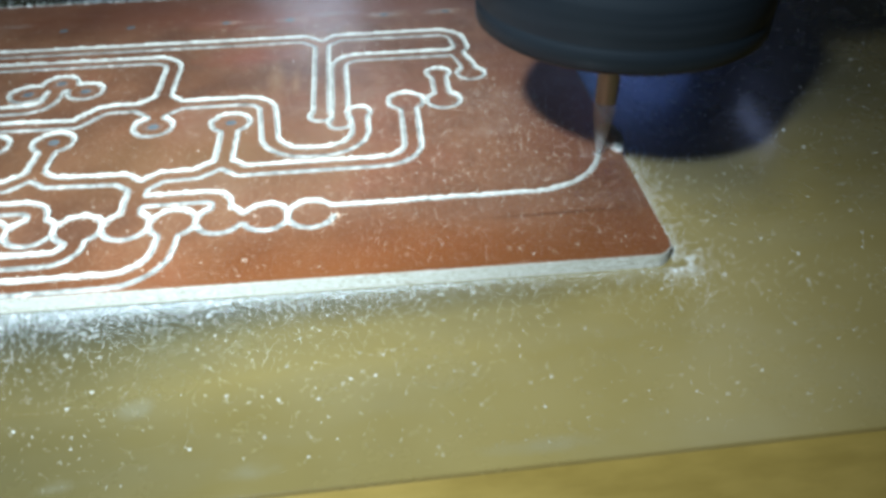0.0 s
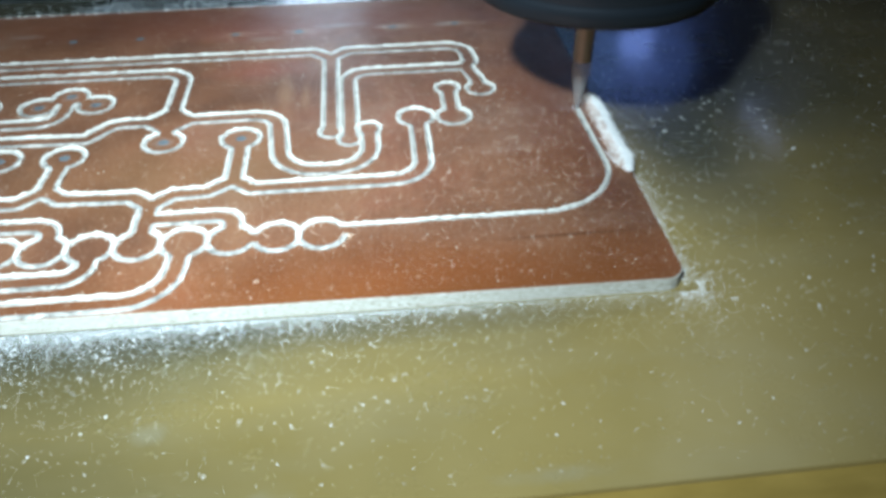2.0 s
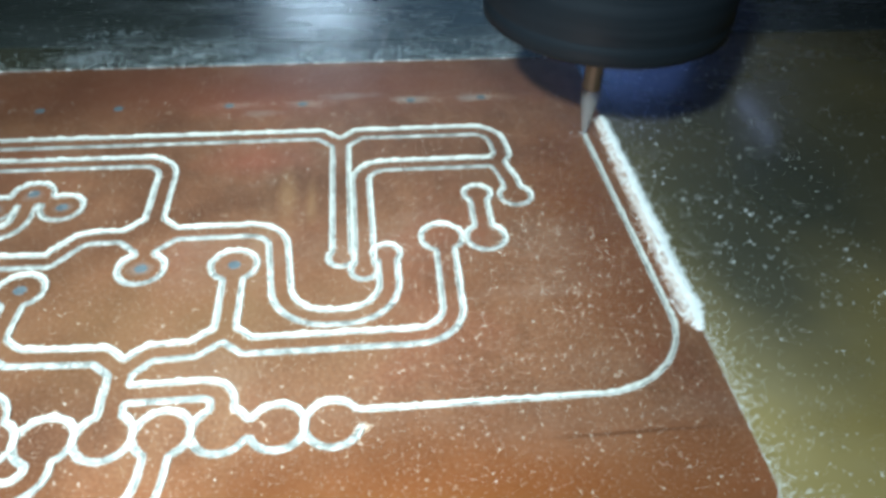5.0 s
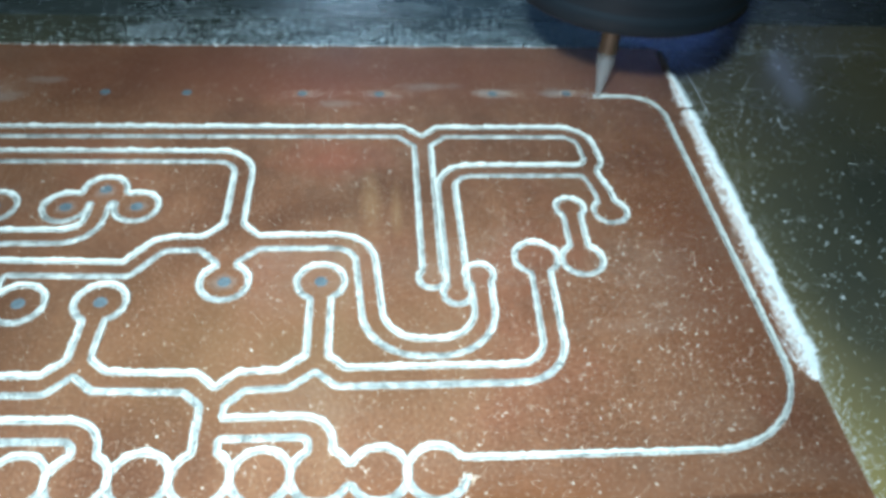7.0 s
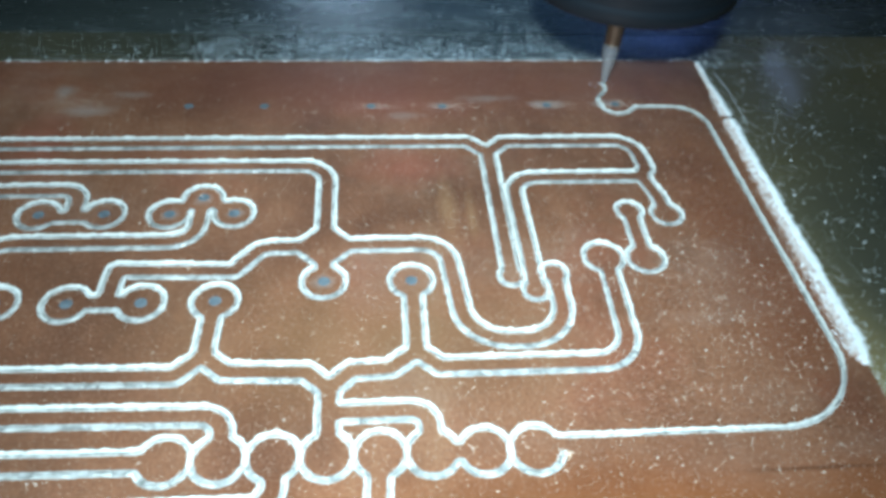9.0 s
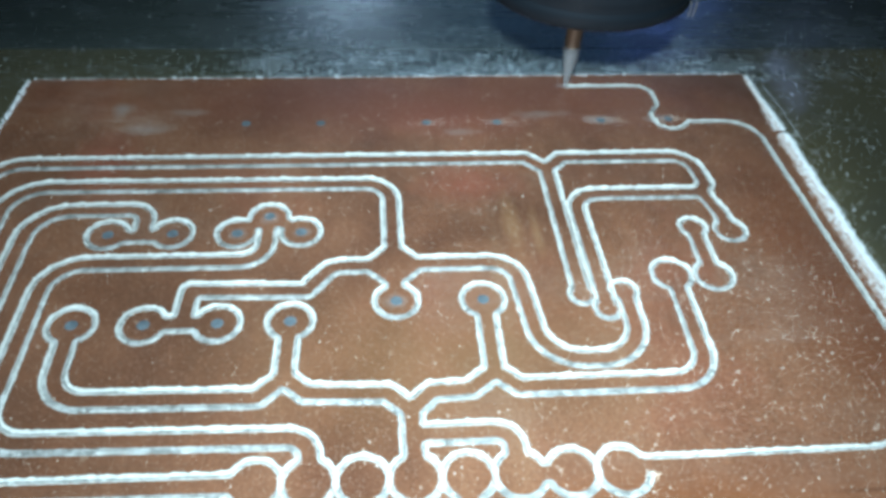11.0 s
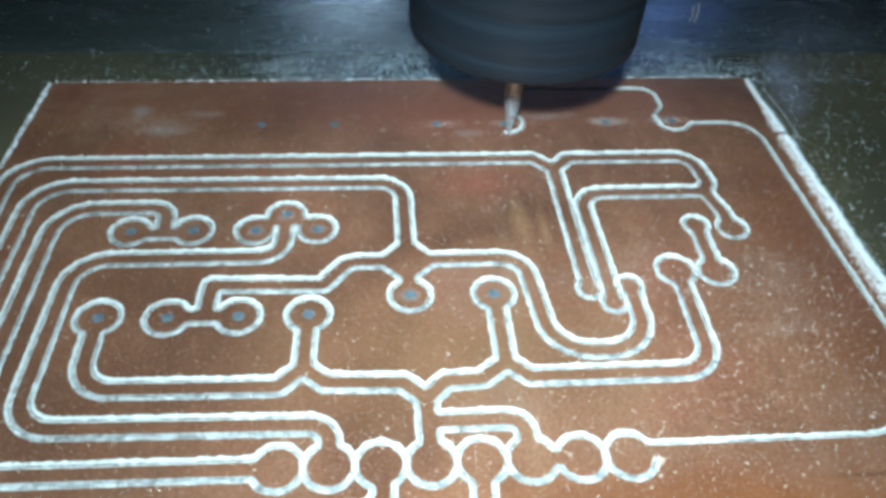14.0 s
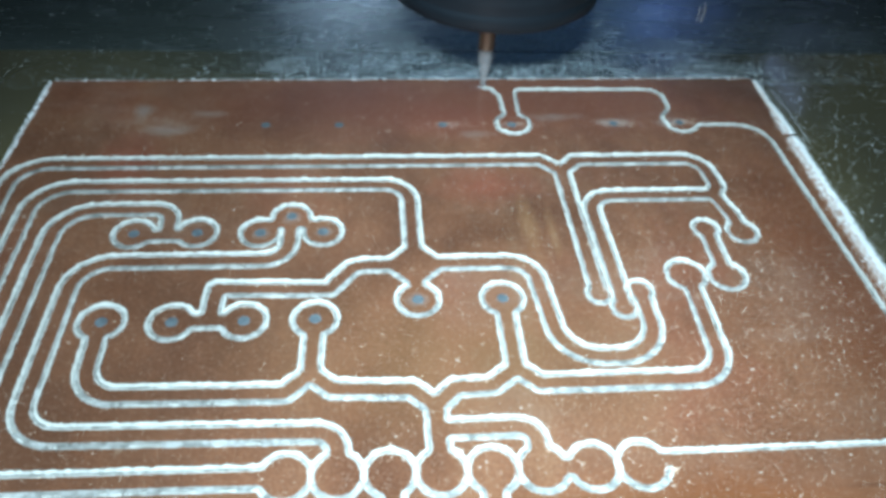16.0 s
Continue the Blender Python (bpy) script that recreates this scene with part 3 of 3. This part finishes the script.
for _ in range(2600):                       # chips thrown against its foot
    y = rng.uniform(-16.8, 10)
    specks.append((edge_x(y) + 0.05 + rng.exponential(0.38), y, -T, rng.uniform(0.025, 0.055)))
for _ in range(620):                        # larger chips flung out over the bed, in loose groups
    y = rng.uniform(-20, 27)
    x = edge_x(max(y, -16)) + 0.4 + rng.exponential(8)
    for _ in range(1 + int(rng.exponential(0.5))):
        specks.append((x + rng.normal(0, 0.2), y + rng.normal(0, 0.2), -T, rng.choice([0.04, 0.06, 0.09, 0.13], p=[0.4, 0.36, 0.19, 0.05]) * (0.7 if y < -5 else 1)))
for _ in range(12000):                      # behind the board
    x = rng.normal(6, 20)
    d = rng.exponential(3.0)
    y = 24.2 + (x + 32) * 0.009 + 0.15 + d
    bed_spots.append((x, y, -T, rng.choice([0.02, 0.034, 0.055, 0.1], p=[0.5, 0.36, 0.12, 0.02])))
for _ in range(120):                        # clots of powder behind the board
    cx, cy, w = rng.uniform(-16, 27), 24.9 + rng.exponential(3.6), rng.uniform(0.4, 1.3)
    for _ in range(int(150 * w)):
        x, y = cx + rng.normal(0, 1.5 * w), cy + rng.normal(0, 0.7 * w)
        if y > 24.3 + (x + 32) * 0.009 + 0.15:
            bed_spots.append((x, y, -T, rng.uniform(0.02, 0.06)))
for _ in range(600):                        # crumbs round the near corner
    a, d = rng.uniform(-2.2, 0.6), 0.15 + rng.exponential(0.8)
    specks.append((24.1 + (0.6 + d) * math.cos(a), -16.9 + (0.35 + d) * math.sin(a), -T, rng.uniform(0.015, 0.045)))
dust("bed_specks", "white laminate chips scattered singly over the bed", specks, DUST)
dust("bed_dust", "white laminate powder scattered over the bed", bed_spots, POWDER)

top_spots = []
for _ in range(54000):                      # fine spray, thickest where the tool has lately been
    x, y = rng.uniform(-32, 23.8), rng.uniform(-16.4, 24)
    near = 0.13 + 0.5 * math.exp(-((x - 16) / 11) ** 2 - ((y + 2) / 9) ** 2) + 0.18 * max(0, min(1, (-6 - y) / 8))
    if y < 19 and rng.uniform() < near:
        top_spots.append((x, y, 0.0, rng.choice([0.014, 0.023, 0.038, 0.066], p=[0.38, 0.37, 0.20, 0.05])))
for _ in range(70):                         # larger chips
    a, q = rng.uniform(0, 6.283), abs(rng.normal(0, 5))
    top_spots.append((18.5 + 0.6 * q * math.cos(a), -4 + 1.5 * q * math.sin(a), 0.0, rng.uniform(0.04, 0.09)))
for hx, hy, w, n in ((6.8, -11.55, 0.2, 45), (6.6, -12.3, 0.12, 8), (4.9, -10.8, 0.35, 12), (2.35, -11.0, 0.15, 7), (2.1, -14.9, 0.1, 8)):     # crumbs left where cuts end
    for _ in range(n):
        top_spots.append((hx + rng.normal(0, w), hy + rng.normal(0, w * 0.7), 0.0, rng.uniform(0.025, 0.06)))
for hx, hy in SPOTS[2:6]:                   # pale powder blown from the drilled holes
    for _ in range(420):
        top_spots.append((hx + rng.normal(0.5, 1.0), hy + rng.normal(0, 0.3), 0.0, rng.uniform(0.012, 0.026)))
for _ in range(1500):                       # a pale patch near the far corner
    a = rng.normal(0, 1)
    top_spots.append((-23.2 + 1.7 * rng.normal(), 18.2 + 1.0 * rng.normal() + 0.3 * a, 0.0, rng.uniform(0.010, 0.02)))
top_spots = [p for p in top_spots if p[0] < edge_x(p[1]) - 0.2 and p[1] > front_y(p[0]) + 0.1]
dust("board_dust", "fine pale specks lying on the copper", top_spots, CREAM)


def ridge_mesh(across, length, thick, n, core=True, ends=False):
    """A fluffy heap of chips: a lumpy core with ragged flakes and slivers on it. across maps to the plan."""
    verts, faces, slots = [], [], []
    m, k = max(3, int(length / 0.1)), 7
    if core:
        for i in range(m + 1):
            taper = rng.uniform(0.4, 1.25) * (min(1, 0.04 + 0.6 * length * i / m) if ends else 1)
            for c in range(k):
                u = (c / (k - 1) - 0.42) * 0.66 * thick * taper
                h = 0.24 * thick * min(1, taper) * (1 - (2 * c / (k - 1) - 1) ** 2) * rng.uniform(0.2, 1.7)
                x, y = across(length * i / m + rng.uniform(-0.05, 0.05), u + rng.uniform(-0.13, 0.13) * thick)
                verts.append((x, y, h if 0 < c < k - 1 else -0.002))
        for i in range(m):
            for c in range(k - 1):
                a = i * k + c
                faces.append((a, a + 1, a + k + 1, a + k))
                slots.append(1 if rng.uniform() < (0.95, 0.8, 0.6, 0.28, 0.08, 0)[c] else 0)
    for _ in range(int(2.4 * n)):
        u = rng.normal(0.12, 0.38) * thick
        u = u if -1.2 * thick < u < 0.8 * thick else rng.uniform(0, 0.6) * thick
        at = rng.uniform(0, length)
        low = min(1, 0.1 + 0.6 * at) if ends else 1
        h = low * max(0, 0.26 * thick * (1 - (u / (0.6 * thick)) ** 2)) * rng.uniform(0.2, 1.2)
        x, y = across(at, u * low)
        before = len(faces)
        flake(verts, faces, x, y, h, rng.choice([0.02, 0.034, 0.06, 0.10], p=[0.35, 0.37, 0.22, 0.06]), 1.8)
        slots += [1 if u < 0.08 * thick and rng.uniform() < 0.6 else 0] * (len(faces) - before)
        if core and u > -0.1 * thick and rng.uniform() < 0.8:                       # thin slivers that stand out
            n0, a = len(verts), rng.normal(0.2, 0.7)
            ln = rng.uniform(0.15, 0.55) * rng.uniform(0.4, 1)
            verts += [(x, y - 0.02, h), (x, y + 0.02, h), (x, y, h + 0.03), (x + ln * math.cos(a), y + ln * math.sin(a), h + rng.uniform(0.0, 0.2))]
            faces += [(n0, n0 + 1, n0 + 3), (n0 + 1, n0 + 2, n0 + 3), (n0 + 2, n0, n0 + 3)]
            slots += [0] * 3
    return verts, faces, slots


def heap(name, label, y0, length, thick, n, ends=False):
    v, f, sl = ridge_mesh(lambda a, u: (edge_x(y0 + a) - 0.3 + u, y0 + a), length, thick, n, True, ends)
    return tagged(mesh_part(name, v, f, [DUST, PINK], board, label, sl), kind="stuff")


heap("chip_ridge", "fluffy white chips heaped along the board's edge", -7.0, 2.5, 0.95, 850, True)
y = -4.6
while y < 15.6:
    RISING.append((heap("chip_mound", "", y, 0.8, (0.62 if y < 2 else 0.48) + 0.2 * rng.uniform(), 260), float(np.interp(y, [-4.8, 14.0, 16.0], [0.0, 5.0, 5.7])), 0.8))
    y += 0.7
y = 16.4
while y < 23.5:
    RISING.append((heap("chip_mound", "", y, 0.9, float(np.interp(y, [16.4, 19.4, 20.6, 23.5], [0.52, 0.26, 0.13, 0.1])) + 0.1 * rng.uniform(), 190 if y < 19.5 else 50), 5.3, 0.8))
    y += 0.85

# the older fringe along the far corner
v, f, sl = ridge_mesh(lambda a, u: (-32.25 + u - (11 - a) * 0.02, 13.0 + a), 11.0, 0.25, 260, False)
mesh_part("chip_ridge", v, f, [DUST, DUST], board, "thin white fringe of chips along the board's edge", sl)
v, f, sl = ridge_mesh(lambda a, u: (-32.0 + a, 24.1 + u + a * 0.009), 57.0, 0.13, 280, False)
mesh_part("chip_ridge", v, f, [DUST, DUST], board, "thin white fringe of chips along the board's edge", sl)


def fibre(label, points, radius, mat):
    cu = bpy.data.curves.new("fibre", "CURVE")
    cu.dimensions, cu.bevel_depth, cu.bevel_resolution = "3D", radius * MM, 2
    sp = cu.splines.new("POLY")
    sp.points.add(len(points) - 1)
    for p, (x, y, z) in zip(sp.points, points):
        p.co = (x * MM, y * MM, z * MM, 1)
    cu.materials.append(mat)
    return tagged(new("fibre", cu), label, "fibre")


fibre("fine pale fibre lying on the bed beside the board", [(26.8, 24.2, -T + 0.05), (26.95, 21.9, -T + 0.06), (26.98, 20.3, -T + 0.06), (26.92, 18.4, -T + 0.05), (26.87, 16.8, -T + 0.04)], 0.014, DUST)
fibre("short tan fibre lying on the bed behind the board", [(26.6, 40.5, -T + 0.06), (25.9, 38.6, -T + 0.07), (24.7, 36.4, -T + 0.06)], 0.05, CREAM)
fibre("short tan fibre lying on the bed behind the board", [(25.8, 39.8, -T + 0.06), (25.2, 38.2, -T + 0.06), (24.3, 36.5, -T + 0.06)], 0.04, CREAM)

# ---- the spindle with its cutter ----
spindle = thing("spindle", (0, 0, 0), "dark steel milling spindle with a spinning engraving bit above the board", "milling spindle")
H = 8.5
PROFILE = [(1.6, 0.15), (7.0, 0.0), (7.6, 0.08), (7.95, 0.35), (8.0, 1.3), (7.93, 1.42), (8.0, 1.55), (8.02, 4.0), (7.95, 4.15), (8.02, 4.3), (8.05, 8.5), (7.6, 9.0), (6.0, 9.0)]
part("collet_nut", lathe([(r_ * 0.968, H + z_) for r_, z_ in PROFILE], 96), NUT, spindle, "dark blued collet nut", True)
part("spindle_shaft", lathe([(5.6, H + 9), (5.6, 26.0), (11.0, 26.2), (11.3, 26.6), (11.3, 60.0)], 64), NUT, spindle, "", True)
part("shank", lathe([(0.63, 3.6), (0.63, 3.62), (0.63, 3.8), (0.63, H + 0.3), (0.63, H + 0.4)], 32), BRASS, spindle, "brassy tool shank", True)
part("cutter", lathe([(0.08, 0.0), (0.17, 0.12), (0.27, 0.6), (0.43, 1.6), (0.58, 2.5), (0.64, 3.1), (0.65, 3.45), (0.63, 3.58), (0.63, 3.6)], 32), STEEL, spindle, "tapered bright engraving cutter", True)


verts, faces = [], []
for _ in range(70):
    a, d = rng.uniform(0, 6.283), abs(rng.normal(0, 0.6))
    flake(verts, faces, d * math.cos(a) - 0.25, 0.8 * d * math.sin(a), rng.uniform(0, 0.12), rng.choice([0.016, 0.03, 0.055, 0.1], p=[0.5, 0.32, 0.14, 0.04]))
mesh_part("chip_swirl", verts, faces, [DUST], spindle, "loose white chips whirling round the cutter")


# ---- what moves ----
def motions():
    walk(spindle, [(t, pose(tip_at(t)[0] * MM, tip_at(t)[1] * MM, 0.02 * MM)) for t in np.arange(0, 16.05, 0.1).round(1)])
    for ob, t, depth in RISING:
        down, up = pose(0, 0, -depth * MM), pose(0, 0, 0)
        rows = [(0.0, down)] if t > 0.12 else []
        if t > 0.25:
            rows.append((t - 0.1, down))
        rows += [(max(t, 0.0), up)] if t < 15.9 else [(15.95, up)]
        rows.append((16.0, up))
        walk(ob, rows)


motions()
